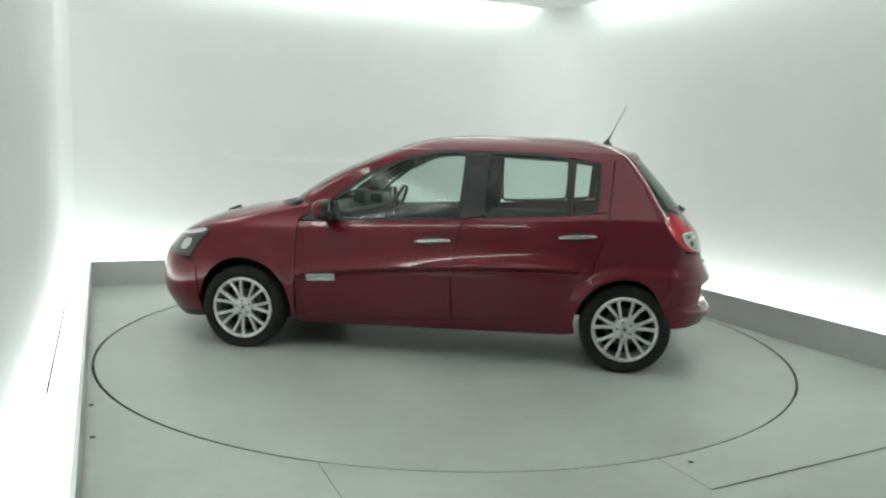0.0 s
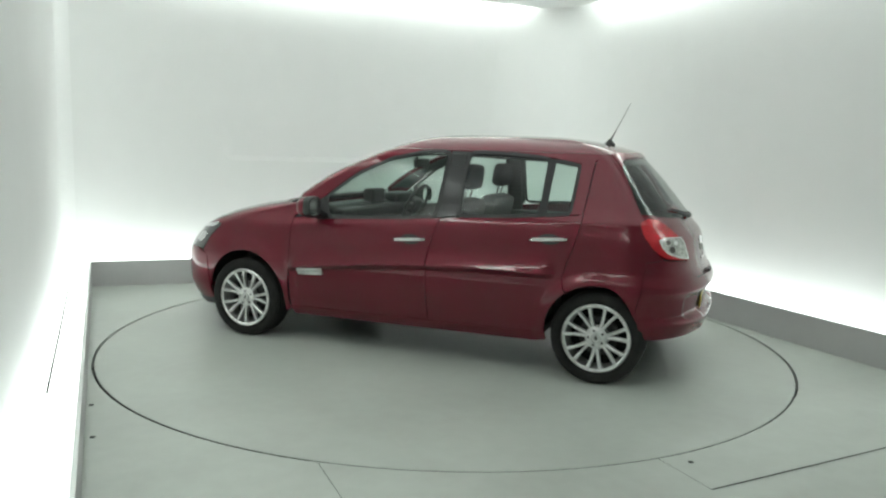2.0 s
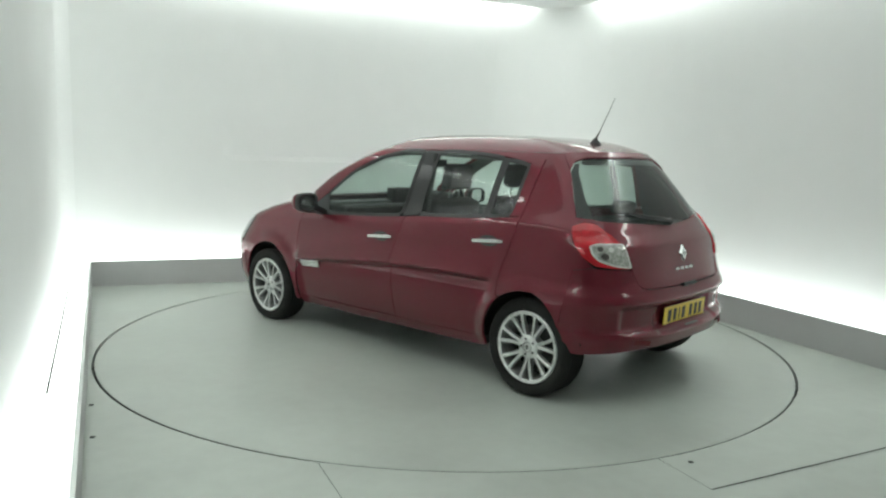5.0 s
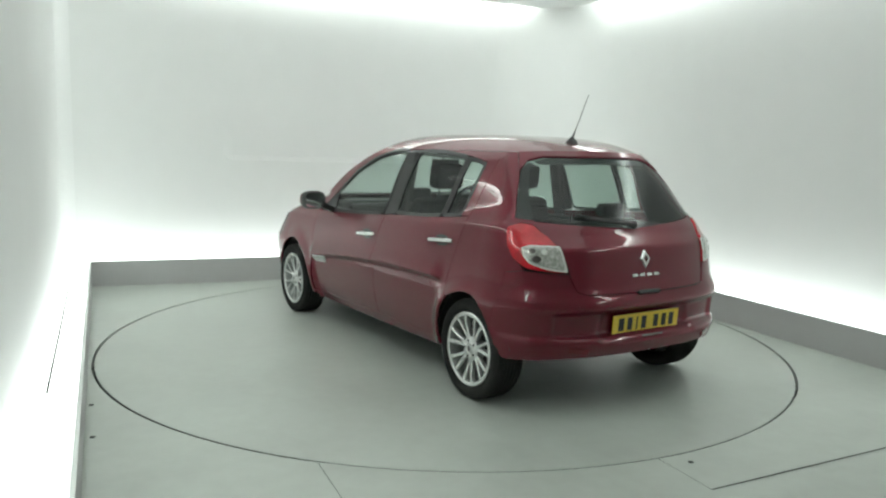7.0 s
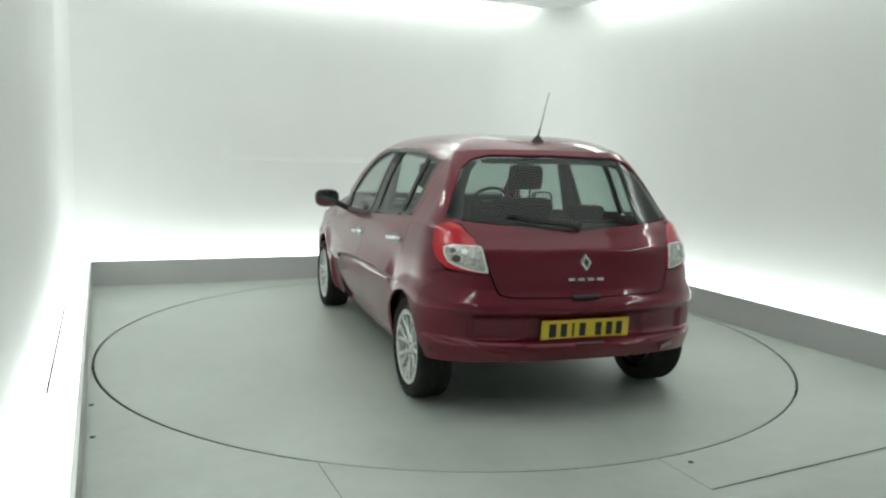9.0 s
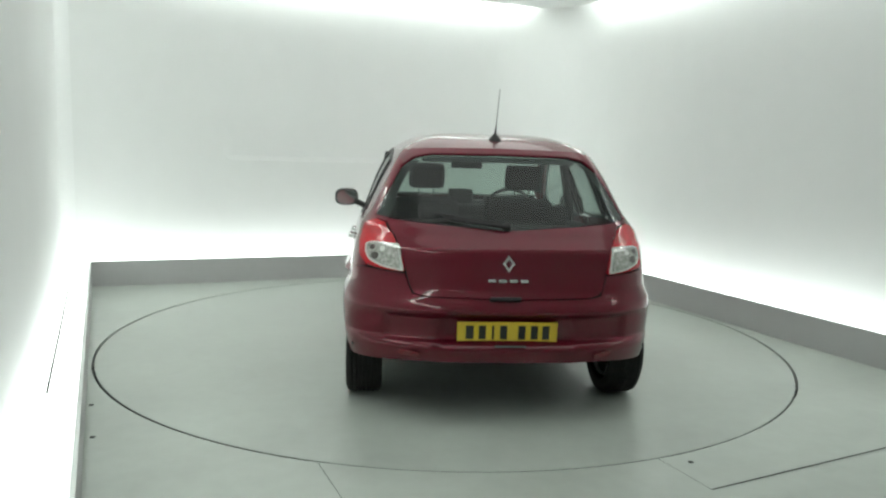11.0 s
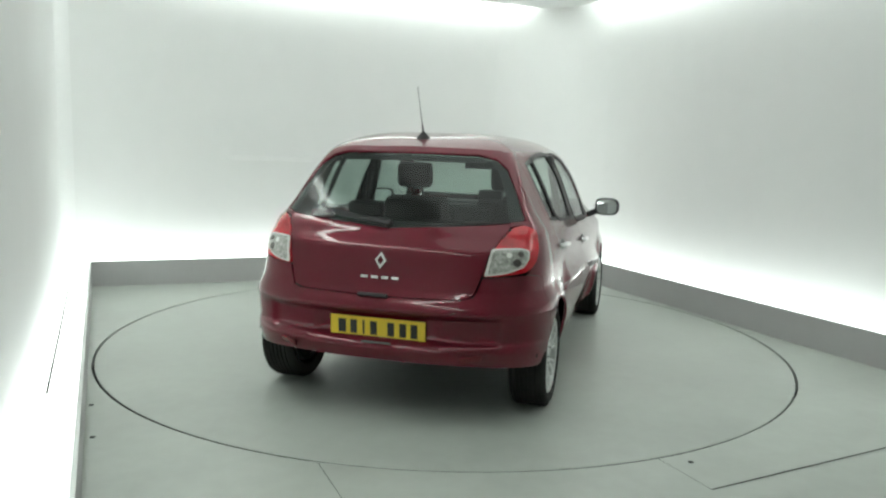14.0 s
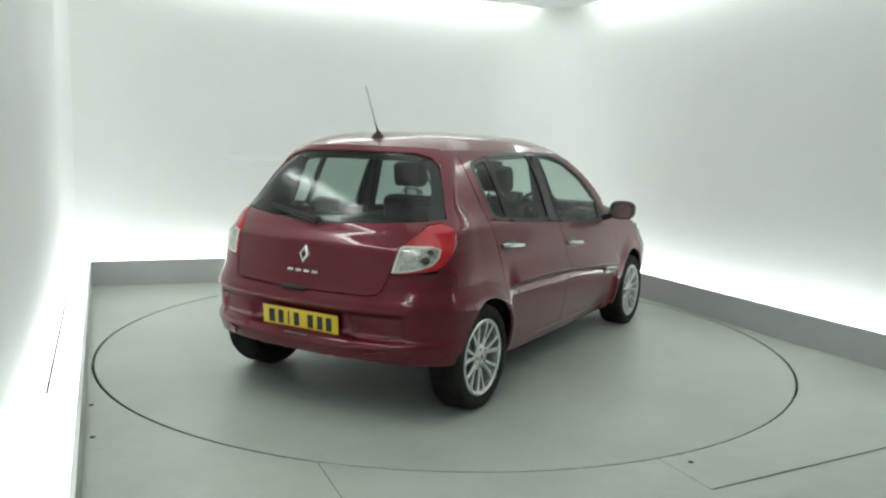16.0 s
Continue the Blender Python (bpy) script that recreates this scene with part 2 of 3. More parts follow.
T = 0.02
FS = -4.5
kerb("kerb_west", [(LEFT - T, FS), (LEFT, FS), (LEFT, back(LEFT)), (LEFT - T, back(LEFT, T))],
     [(LEFT - T, FS), (LEFT, FS), (LEFT, back(LEFT)), (LEFT - T, back(LEFT))],
     [[(LEFT - 0.148, FS), (LEFT - T, FS), (LEFT - T, back(LEFT, T)), (LEFT - 0.148, back(LEFT, T))],
      [(WL, FS), (LEFT - 0.152, FS), (LEFT - 0.152, back(LEFT, T)), (WL, back(LEFT, T))]], True)
kerb("kerb_north", [(LEFT, back(LEFT)), (RIGHT, back(RIGHT)), (RIGHT, back(RIGHT, T)), (LEFT, back(LEFT, T))],
     [(LEFT, back(LEFT)), (RIGHT, back(RIGHT)), (RIGHT, back(RIGHT, T)), (LEFT, back(LEFT, T))],
     [[(WL, back(WL, T)), (WR, back(WR, T)), (WR, back(WR, 0.3)), (WL, back(WL, 0.3))]], False)
kerb("kerb_east", [(RIGHT, FS), (RIGHT + T, FS), (RIGHT + T, back(RIGHT, T)), (RIGHT, back(RIGHT))],
     [(RIGHT, FS), (RIGHT + T, FS), (RIGHT + T, back(RIGHT)), (RIGHT, back(RIGHT))],
     [[(RIGHT + T, FS), (WR, FS), (WR, back(WR, T)), (RIGHT + T, back(RIGHT, T))]], False)

# ceiling: a dropped white panel with lamps above its edge, and a roof over it
CI = 0.15
tagged(slab("ceiling", [(WL - 0.1, FRONT - 0.1), (WR + 0.1, FRONT - 0.1), (WR + 0.1, back(WR, 0.4)), (WL - 0.1, back(WL, 0.4))], TOPZ, TOPZ + 0.1, WALL), "white booth roof above the dropped panel", "ceiling", kind="structure")
tagged(slab("dropped_ceiling", [(WL + CI, FRONT), (WR - CI, FRONT), (WR - CI, back(WR, 0.3 - CI)), (WL + CI, back(WL, 0.3 - CI))], CEIL, CEIL + 0.05, WALL), "white dropped ceiling panel with lit troughs along its edge", "ceiling", kind="structure")
# unseen glow panel, added over the turntable as overhead fill
fill_panel = tagged(slab("ceiling_light", [(-1.5, -3.0), (1.5, -3.0), (1.5, 2.1), (-1.5, 2.1)], CEIL - 0.03, CEIL - 0.004, CEILGLOW), "large unseen glowing panel added under the ceiling as overhead fill", "ceiling light")


def strip(pts, label="bright tube lamp in the ceiling trough"):
    return tagged(slab("trough_lamp", pts, CEIL + 0.06, CEIL + 0.10, TOPGLOW), label, "lamp", "ceiling trough lamps")


strip([(WL + 0.5, back(WL, 0.17)), (2.22, back(2.22, 0.17)), (2.22, back(2.22, 0.28)), (WL + 0.5, back(WL, 0.28))])
strip([(WR - 0.13, -5.0), (WR - 0.02, -5.0), (WR - 0.02, 2.05), (WR - 0.13, 2.05)])
strip([(WL + 0.02, -5.0), (WL + 0.13, -5.0), (WL + 0.13, 2.05), (WL + 0.02, 2.05)])


def cove(name, cx, cy, sx, sy, r, skew=0.0):
    """A concave rounded corner between two walls."""
    pts = [(cx, cy)]
    for k in range(13):
        a = math.pi / 2 * k / 12
        x = cx + sx * r * (1 - math.sin(a))
        pts.append((x, cy + sy * r * (1 - math.cos(a)) + skew * (x - cx)))
    ob = slab(name, pts, KH + 0.002, TOPZ - 0.002, WALL)
    for f in ob.data.polygons:
        f.use_smooth = abs(f.normal.z) < 0.5
    ob.data.set_sharp_from_angle(angle=radians(40))
    return tagged(ob, "rounded white corner between booth walls", "wall", kind="structure")


cove("wall_corner_1", WR + 0.0006, back(WR, 0.3006), -1, -1, 0.90, -0.041)
cove("wall_corner_2", WL - 0.0006, back(WL, 0.3006), 1, -1, 0.16, -0.041)

# ---- the car's form: x forward from the rear axle, y to its left, z up ----
XC, XF, UL = -0.05, 2.72, 1.2
MID = XC - UL
W_Z = (.16, .24, .32, .42, .52, .57, .62, .72, .82, .90, .95, 1.0, 1.1, 1.2, 1.3, 1.36, 1.40, 1.44)
W_Y = (.765, .808, .834, .849, .856, .857, .852, .841, .829, .812, .79, .766, .731, .694, .648, .614, .578, .53)
R_Z = (.16, .22, .28, .33, .37, .40, .42, .45, .54, .565, .59, .62, .645, .67, .70, .76, .83, .888, .900, .93, .96, 1.0, 1.04, 1.1, 1.2, 1.3, 1.36, 1.40, 1.44)
R_X = (-.47, -.52, -.560, -.582, -.596, -.604, -.598, -.570, -.577, -.585, -.602, -.590, -.574, -.561, -.547, -.528, -.514, -.499, -.492, -.467, -.441, -.412, -.378, -.333, -.252, -.164, -.108, -.066, -.02)
F_Z = (.16, .25, .35, .5, .6, .68, .75, .80, .86, .91, .95, .985, 1.01, 1.06, 1.12, 1.2, 1.29, 1.36, 1.40, 1.44)
F_X = (3.27, 3.35, 3.40, 3.40, 3.37, 3.31, 3.23, 3.15, 3.02, 2.87, 2.70, 2.50, 2.38, 2.305, 2.22, 2.095, 1.91, 1.745, 1.63, 1.48)


def smooth(a, b, x):
    s = min(1.0, max(0.0, (x - a) / (b - a)))
    return s * s * (3 - 2 * s)


def curve(zs, ys, z):
    """Cubic through the knots, for smooth sections."""
    n = len(zs)
    if z <= zs[0]:
        return ys[0]
    if z >= zs[-1]:
        return ys[-1]
    i = 0
    while zs[i + 1] < z:
        i += 1

    def slope(j):
        if j == 0 or j == n - 1:
            j0, j1 = max(0, j - 1), min(n - 1, j + 1)
            return (ys[j1] - ys[j0]) / (zs[j1] - zs[j0])
        a = (ys[j] - ys[j - 1]) / (zs[j] - zs[j - 1])
        b = (ys[j + 1] - ys[j]) / (zs[j + 1] - zs[j])
        return 0.0 if a * b <= 0 else 2 * a * b / (a + b)
    h = zs[i + 1] - zs[i]
    s = (z - zs[i]) / h
    a, b = slope(i) * h, slope(i + 1) * h
    p, q = ys[i], ys[i + 1]
    return p + s * (a + s * (3 * (q - p) - 2 * a - b + s * (a + b - 2 * (q - p))))


def belt(x):
    return .90 + (1.93 - min(2.3, max(-.1, x))) * .077


def crease(x):
    """Height of the line along the doors, falling towards the front wheel."""
    return .66 - .043 * max(0.0, x - .5) ** 2


def side(x, z):
    """Half width of the body at length x and height z."""
    zz = z - (belt(x) - .96) * smooth(.66, .93, z) * (1 - smooth(.98, 1.46, z))
    w = curve(W_Z, W_Y, zz)
    up = smooth(.70, 1.30, z)
    if x < 1.2:
        k = (1.2 - x) / 1.25
        w *= 1 - (.022 + .082 * up) * k * k
    else:
        k = (x - 1.2) / 1.5
        w *= 1 - (.03 + .05 * up) * k * k
    # crease along the doors: flared above, drawn in below
    zc = crease(x)
    along = smooth(.25, .36, x) * (1 - smooth(2.14, 2.22, x))
    w += (.034 * (max(0.0, zc + .15 - max(z, zc)) / .15) ** 2 - .046 * (1 - smooth(zc - .040, zc + .004, z)) - .010 * (1 - smooth(.25, zc - .05, z))) * along
    # shoulder that runs back over the tail lamps
    w += .007 * math.exp(-((z - .985) / .030) ** 2) * (1 - smooth(-.05, .45, x))
    for xa, reach in ((0.0, .425), (2.575, .455)):
        d = math.hypot(x - xa, z - .285)
        w += .024 * (1 - smooth(.335, reach, d)) * smooth(.1, .2, z)
    return w


def front_start(z):
    return min(XF, curve(F_Z, F_X, z) - .42 + .19 * smooth(.96, 1.06, z))


def skin(u, z):
    """Left half of the body: u is the length along the side, and wraps round both ends."""
    x1 = curve(F_Z, F_X, z)
    xf = front_start(z)
    xr = curve(R_Z, R_X, z)
    gap = XC - xr - .17
    xc = xr + .17 + (gap + math.hypot(gap, .07)) / 2
    if xc <= u <= xf:
        return (u, side(u, z), z)
    if u < MID:
        x, y, z = skin(2 * MID - u, z)
        return (x, -y, z)
    if u < xc:
        a = (xc - u) / (xc - MID) * math.pi / 2
        n = 2.85 + .25 * smooth(.58, .76, z) - .95 * smooth(.80, 1.38, z)
        x0, x1, w = xc, xr, side(xc, z)
    else:
        a = min(1.0, (u - xf) / UL) * math.pi / 2
        n = 2.6
        x0 = xf
        w = side(x0, z)
    s, c = math.sin(a), math.cos(a)
    k = (abs(s) ** n + abs(c) ** n) ** (-1 / n)
    x, y = x0 + (x1 - x0) * s * k, w * c * k
    if u < 0:
        # inset band across the bumper, deeper round the number plate
        x += .020 * (1 - smooth(.595, .645, y)) * smooth(.41, .455, z) * (1 - smooth(.545, .580, z))
        x += .018 * (1 - smooth(.29 + .3 * (.56 - z), .345 + .3 * (.56 - z), y)) * smooth(.385, .425, z) * (1 - smooth(.545, .578, z))
    return (x, y, z)


def normal_at(fn, u, z):
    h = 0.004
    a, b, c, d = (Vector(fn(*q)) for q in ((u + h, z), (u - h, z), (u, z + h), (u, z - h)))
    n = (a - b).cross(c - d)
    return n.normalized() if n.length > 1e-12 else Vector((0, 0, 1))


def panel(name, poly, mat, parent, label="", flip=False, fn=None, step=0.045, lift=0.0, depth=0.016, sign=-1, hole=()):
    """A body panel: an outline in (length, height) laid on the body's skin, with its edge turned in."""
    fn = fn or skin
    bm = bmesh.new()
    vs = [bm.verts.new((u, z, 0)) for u, z in [*poly, *hole]]
    loops = [[Vector((u, z, 0)) for u, z in q] for q in (poly, hole) if q]
    for tri in geometry.tessellate_polygon(loops):
        bm.faces.new([vs[i] for i in tri])
    us, zs = [p[0] for p in poly], [p[1] for p in poly]
    for lo, hi, ax in ((min(us), max(us), 0), (min(zs), max(zs), 1)):
        k = max(1, int((hi - lo) / step))
        for i in range(1, k):
            co, no = [0, 0, 0], [0, 0, 0]
            co[ax], no[ax] = lo + (hi - lo) * i / k, 1
            bmesh.ops.bisect_plane(bm, geom=bm.verts[:] + bm.edges[:] + bm.faces[:], plane_co=co, plane_no=no, dist=1e-6)
    bm.verts.index_update()
    pos, nor = [], []
    for v in bm.verts:
        n = normal_at(fn, v.co.x, v.co.y) * sign
        p = Vector(fn(v.co.x, v.co.y)) + n * lift
        pos.append(p)
        nor.append(n)
    faces = [[v.index for v in f.verts] for f in bm.faces]
    rim = [(e.verts[0].index, e.verts[1].index, e.link_faces[0]) for e in bm.edges if len(e.link_faces) == 1]
    verts, norms = list(pos), list(nor)
    out_faces = []
    for fc in faces:
        a, b, c = pos[fc[0]], pos[fc[1]], pos[fc[2]]
        g = (b - a).cross(c - a)
        out_faces.append(fc if g.dot(nor[fc[0]]) >= 0 else fc[::-1])
    mids = {f: f.calc_center_median() for f in bm.faces}
    for i, j, f in rim:
        m = pos[i] + (pos[j] - pos[i]) / 2
        inside = Vector(fn(*mids[f][:2]))
        side_n = (pos[j] - pos[i]).cross(nor[i])
        if side_n.dot(m - inside) < 0:
            side_n = -side_n
        if side_n.length < 1e-12:
            continue
        side_n.normalize()
        base = len(verts)
        verts += [pos[i], pos[j], pos[j] - nor[j] * depth, pos[i] - nor[i] * depth]
        soft = [(nor[i] * 0.8 + side_n * 0.6).normalized(), (nor[j] * 0.8 + side_n * 0.6).normalized()]
        norms += [soft[0], soft[1], side_n, side_n]
        q = [base, base + 1, base + 2, base + 3]
        g = (verts[q[1]] - verts[q[0]]).cross(verts[q[2]] - verts[q[0]])
        out_faces.append(q if g.dot(side_n) >= 0 else q[::-1])
    bm.free()
    if flip:
        verts = [Vector((p.x, -p.y, p.z)) for p in verts]
        norms = [Vector((p.x, -p.y, p.z)) for p in norms]
        out_faces = [fc[::-1] for fc in out_faces]
    me = bpy.data.meshes.new(name)
    me.from_pydata(verts, [], out_faces)
    me.shade_smooth()
    me.normals_split_custom_set_from_vertices([tuple(n) for n in norms])
    me.update()
    return finish(new(name, me), mat, parent, label)


def sym(half, mid=MID):
    """Closes a left-hand outline over the centre line."""
    return half + [(2 * mid - u, z) for u, z in reversed(half)]


def arc(cx, cz, r, a0, a1, n):
    return [(cx + r * math.cos(radians(a0 + (a1 - a0) * i / n)), cz + r * math.sin(radians(a0 + (a1 - a0) * i / n))) for i in range(n + 1)]


def oval(cu, cz, ru, rz, n=20):
    return [(cu + ru * math.cos(2 * math.pi * i / n), cz + rz * math.sin(2 * math.pi * i / n)) for i in range(n)]


def rounded(poly, cut=.16, times=2):
    """Softens an outline's corners."""
    for _ in range(times):
        out = []
        for (a, b), (c, d) in zip(poly, poly[1:] + poly[:1]):
            out += [(a + (c - a) * cut, b + (d - b) * cut), (c + (a - c) * cut, d + (b - d) * cut)]
        poly, cut = out, .25
    return poly


def grown(poly, by):
    """Moves an outline outwards by a distance."""
    area = sum(a[0] * b[1] - b[0] * a[1] for a, b in zip(poly, poly[1:] + poly[:1]))
    s = 1 if area > 0 else -1
    out = []
    for i, (u, z) in enumerate(poly):
        (a, b), (c, d) = poly[i - 1], poly[(i + 1) % len(poly)]
        n = Vector((d - b, a - c)).normalized() * s
        out.append((u + n.x * by, z + n.y * by))
    return out


def nose(q, z):
    """The front end and windscreen: q runs 0..1..2 from the left side over the centre to the right."""
    if q > 1:
        x, y, zz = nose(2 - q, z)
        return (x, -y, zz)
    return skin(front_start(z) + q * UL, z)


def dome(a, r):
    """The roof: a round the edge (0..4, rear centre at 0), r from the edge (1) to the middle (0)."""
    k = a % 4
    flip = k > 2
    if flip:
        k = 4 - k
    u = MID + k / 2 * (front_start(1.398) + UL - MID)
    edge = 1.398 + .012 * (1 - smooth(-.9, -.4, u))
    x, y, _ = skin(u, edge)
    wy = (y / .6) ** 2 / ((y / .6) ** 2 + ((x - .76) / .86) ** 2 + 1e-9)
    h = (1.503 - edge) * (1 - r ** (3.0 + 1.6 * wy))
    return (0.76 + (x - 0.76) * r, (-y if flip else y) * r, edge + h)


# ---- the car ----
car = new("car")
tagged(car, "dark red metallic five-door hatchback with silver alloy wheels", "car")
DOOR_F = [(2.195, .886), (2.195, .56), (2.19, .25), (1.125, .27), (1.14, .53), (1.12, .75), (1.07, .93), (1.05, .952), (1.9, .893), (2.10, .890)]
DOOR_R = [(1.118, .27), (1.133, .53), (1.113, .75), (1.063, .93), (1.043, .954), (.90, .965), (.40, .998), (.165, 1.02), (.136, 1.03), (.136, .98), (.172, .82), (.205, .73), (.228, .64), (.212, .565)] + arc(0, .287, .330, 55, -1, 8)
SILL = [(2.20, .245), (2.18, .185), (.40, .215), (.320, .235), (.326, .280), (1.12, .264)]
for side_no in (0, 1):
    R = bool(side_no)
    d = panel("front_door", DOOR_F, RED, car, "dark red door skin", R, step=.015)
    panel("sill", SILL, RED, car, "", R)
    d2 = panel("rear_door", DOOR_R, RED, car, "dark red door skin", R, step=.015)
    panel("door_frame", [(.217, 1.024), (.136, 1.03), (.134, 1.06), (.108, 1.356), (.190, 1.340)], RED, d2, "", R)
    # quarter panel with the rear pillar and roof rail
    quarter = [(.100, 1.358), (.128, 1.06), (.130, .985), (.166, .82), (.199, .73), (.222, .64), (.206, .57)] + arc(0, .287, .330, 58, 152, 16) + [(-.316, .535), (-.326, .60), (-.387, .770), (-.53, .787), (-.45, .85), (-.391, .91), (-.381, .998), (-.49, 1.028), (-.590, 1.017), (-.578, 1.037), (-.409, 1.046), (-.362, 1.15), (-.334, 1.290), (-.322, 1.310), (-.275, 1.395), (-.22, 1.396)]
    panel("rear_quarter", quarter, RED, car, "", R, step=.03)
    # roof rail over the windows and the front pillar
    rail = [(.095, 1.360), (-.215, 1.396), (.4, 1.396), (1.0, 1.396)] + [(front_start(z) + .33, z) for z in (1.396, 1.33, 1.25, 1.15, 1.05)] + [(front_start(1.0) + .30, 1.0), (2.215, .912), (2.198, .906), (2.10, .962), (1.975, 1.052), (1.755, 1.220), (1.50, 1.336), (1.27, 1.387), (1.07, 1.392), (.93, 1.392), (.62, 1.387), (.37, 1.366), (.185, 1.333)]
    panel("roof_rail", rail, RED, car, "", R)
    # glass
    for own, nm, poly in ((d, "front_window", [(1.915, .905), (1.955, 1.045), (1.74, 1.210), (1.49, 1.326), (1.265, 1.378), (1.075, 1.385), (1.095, .955)]),
                          (d2, "rear_window", [(.945, .975), (.93, 1.385), (.625, 1.379), (.392, 1.359), (.40, 1.005)]),
                          (d2, "quarter_window", [(.372, 1.01), (.36, 1.350), (.197, 1.322), (.215, 1.03)])):
        shape = rounded(poly, .06)
        panel(nm, shape, GLASS, own, "clear tinted side glass", R, lift=-.006, depth=.003)
        panel("window_seal", grown(shape, .012), BLACK, own, "black rubber window seal", R, lift=.0015, depth=.004, hole=grown(shape, -.009))
    panel("centre_pillar", [(1.09, .955), (1.07, 1.390), (.935, 1.390), (.95, .975)], GLOSSBLACK, car, "black pillar trim", R, lift=-.003)
    panel("window_divider", [(.398, 1.004), (.39, 1.361), (.362, 1.353), (.374, 1.01)], GLOSSBLACK, d2, "", R, lift=-.003)
    panel("mirror_base", [(2.192, .899), (2.10, .955), (1.975, 1.045), (1.925, .90)], BLACK, d, "", R)
    # tail lamp
    t = panel("tail_lamp", rounded([(-.378, .998), (-.387, .91), (-.45, .845), (-.54, .797), (-.777, .772), (-.737, .88), (-.675, .955), (-.588, 1.010), (-.49, 1.022)], .10), LENS_RED, car, "red tail lamp with a clear lower lens", R, lift=.005, depth=.03)
    lens = panel("clear_lens", rounded([(-.498, .900), (-.515, .86), (-.56, .822), (-.66, .793), (-.772, .776), (-.742, .87), (-.726, .912), (-.56, .914)], .10), LENS_CLEAR, t, "clear reversing lens", R, lift=.008, depth=.006)
    panel("lens_inside", rounded([(-.512, .897), (-.527, .862), (-.567, .829), (-.66, .802), (-.756, .786), (-.730, .875), (-.716, .905), (-.56, .907)], .12), LENS_GREY, lens, "", R, lift=.0095, depth=.002)
    panel("lens_bulb", oval(-.60, .845, .026, .018), LENS_BULB, lens, "", R, lift=.0105, depth=.002)
    panel("lens_bulb", oval(-.57, .885, .020, .012), LENS_BULB, lens, "", R, lift=.0105, depth=.002)
    panel("lens_reflector", oval(-.64, .882, .016, .012), LENS_CLEAR, lens, "", R, lift=.0105, depth=.002)
    # front wing, lamp and bumper corner
    wing = [(2.203, .905), (2.203, .56), (2.203, .215)] + arc(2.575, .285, .345, 191, 10, 22) + [(2.94, .56), (3.0, .60), (2.98, .70), (2.90, .79)] + [(front_start(z) + .331, z) for z in (.80, .84, .88, .91, .94, .965, .985)] + [(2.28, .992)]
    panel("front_wing", wing, RED, car, "", R)
    panel("headlamp", [(3.01, .61), (3.25, .62), (3.36, .70), (3.30, .76), (2.99, .81), (2.91, .80), (2.99, .70)], LENS_DARK, car, "clear headlamp with a dark housing", R, lift=.006)
    panel("lamp_trim", [(2.93, .797), (3.0, .806), (3.29, .758), (3.30, .742), (3.0, .775)], CHROME, car, "", R, lift=.010, depth=.004)
    panel("lamp_bowl", oval(3.10, .69, .05, .04), CHROME, car, "round chrome lamp bowl", R, lift=.010, depth=.004)

panel("rear_bumper", sym([(MID, .326), (-.80, .326), (-.66, .318), (-.55, .312), (-.42, .306), (-.337, .318)] + arc(0, .287, .330, 174, 153, 4) + [(-.319, .535), (-.329, .60), (-.39, .767), (-.53, .783), (-.775, .768), (-.798, .70), (-.815, .672), (-.87, .657), (MID, .650)]), RED, car, "dark red bumper", step=.018)
panel("tailgate", sym([(MID, .657), (-.87, .664), (-.823, .677), (-.805, .70), (-.785, .765), (-.744, .88), (-.683, .957), (-.594, 1.018), (-.572, 1.036), (-.97, 1.01), (MID, .99)]), RED, car, "dark red tailgate", step=.03, lift=-.006)
panel("rear_window", sym([(MID, 1.376), (-.62, 1.371), (-.44, 1.349), (-.352, 1.302), (-.366, 1.15), (-.412, 1.05), (-.60, 1.04), (-.97, 1.015), (MID, .995)]), REARGLASS, car, "tinted rear window", lift=-.004, depth=.004)
for R in (False, True):
    panel("glass_border", [(-.353, 1.300), (-.371, 1.15), (-.415, 1.052), (-.56, 1.043), (-.565, 1.06), (-.50, 1.17), (-.47, 1.30), (-.52, 1.348), (-.442, 1.346)], GLOSSBLACK, car, "", R, lift=-.012, depth=.003)
panel("glass_band", sym([(MID, 1.374), (-.62, 1.369), (-.53, 1.354), (-.60, 1.340), (MID, 1.345)]), GLOSSBLACK, car, "", lift=-.012, depth=.003)
panel("rear_spoiler", sym([(MID, 1.380), (-.62, 1.375), (-.437, 1.353), (-.345, 1.306), (-.338, 1.300), (-.325, 1.314), (-.280, 1.396), (-.40, 1.398), (-.65, 1.404), (MID, 1.409)]), RED, car, "dark red lip over the rear window", lift=.006, depth=.02)
panel("windscreen", [(.275, 1.02), (1, 1.0), (1.725, 1.02), (1.725, 1.390), (1, 1.396), (.275, 1.390)], GLASS, car, "", fn=nose, lift=-.004, depth=.004)
panel("scuttle", [(.27, .975), (.27, 1.03), (1, 1.012), (1.73, 1.03), (1.73, .975), (1, .985)], BLACK, car, "", fn=nose, lift=-.010)
panel("bonnet", [(.30, .78), (.6, .74), (1, .735), (1.4, .74), (1.7, .78), (1.72, .90), (1.72, .985), (1, .995), (.28, .985), (.28, .90)], RED, car, "", fn=nose)
panel("front_lip", [(.18, .235), (.17, .19), (.5, .155), (1, .15), (1.5, .155), (1.83, .19), (1.82, .235), (1.5, .21), (1, .205), (.5, .21)], BLACK, car, "black lower lip", fn=nose, lift=.004)
panel("front_bumper", [(.19, .57), (.17, .20), (.5, .17), (1, .165), (1.5, .17), (1.83, .20), (1.81, .57), (1.72, .60), (1.4, .73), (1, .727), (.6, .73), (.28, .60)], RED, car, "", fn=nose)


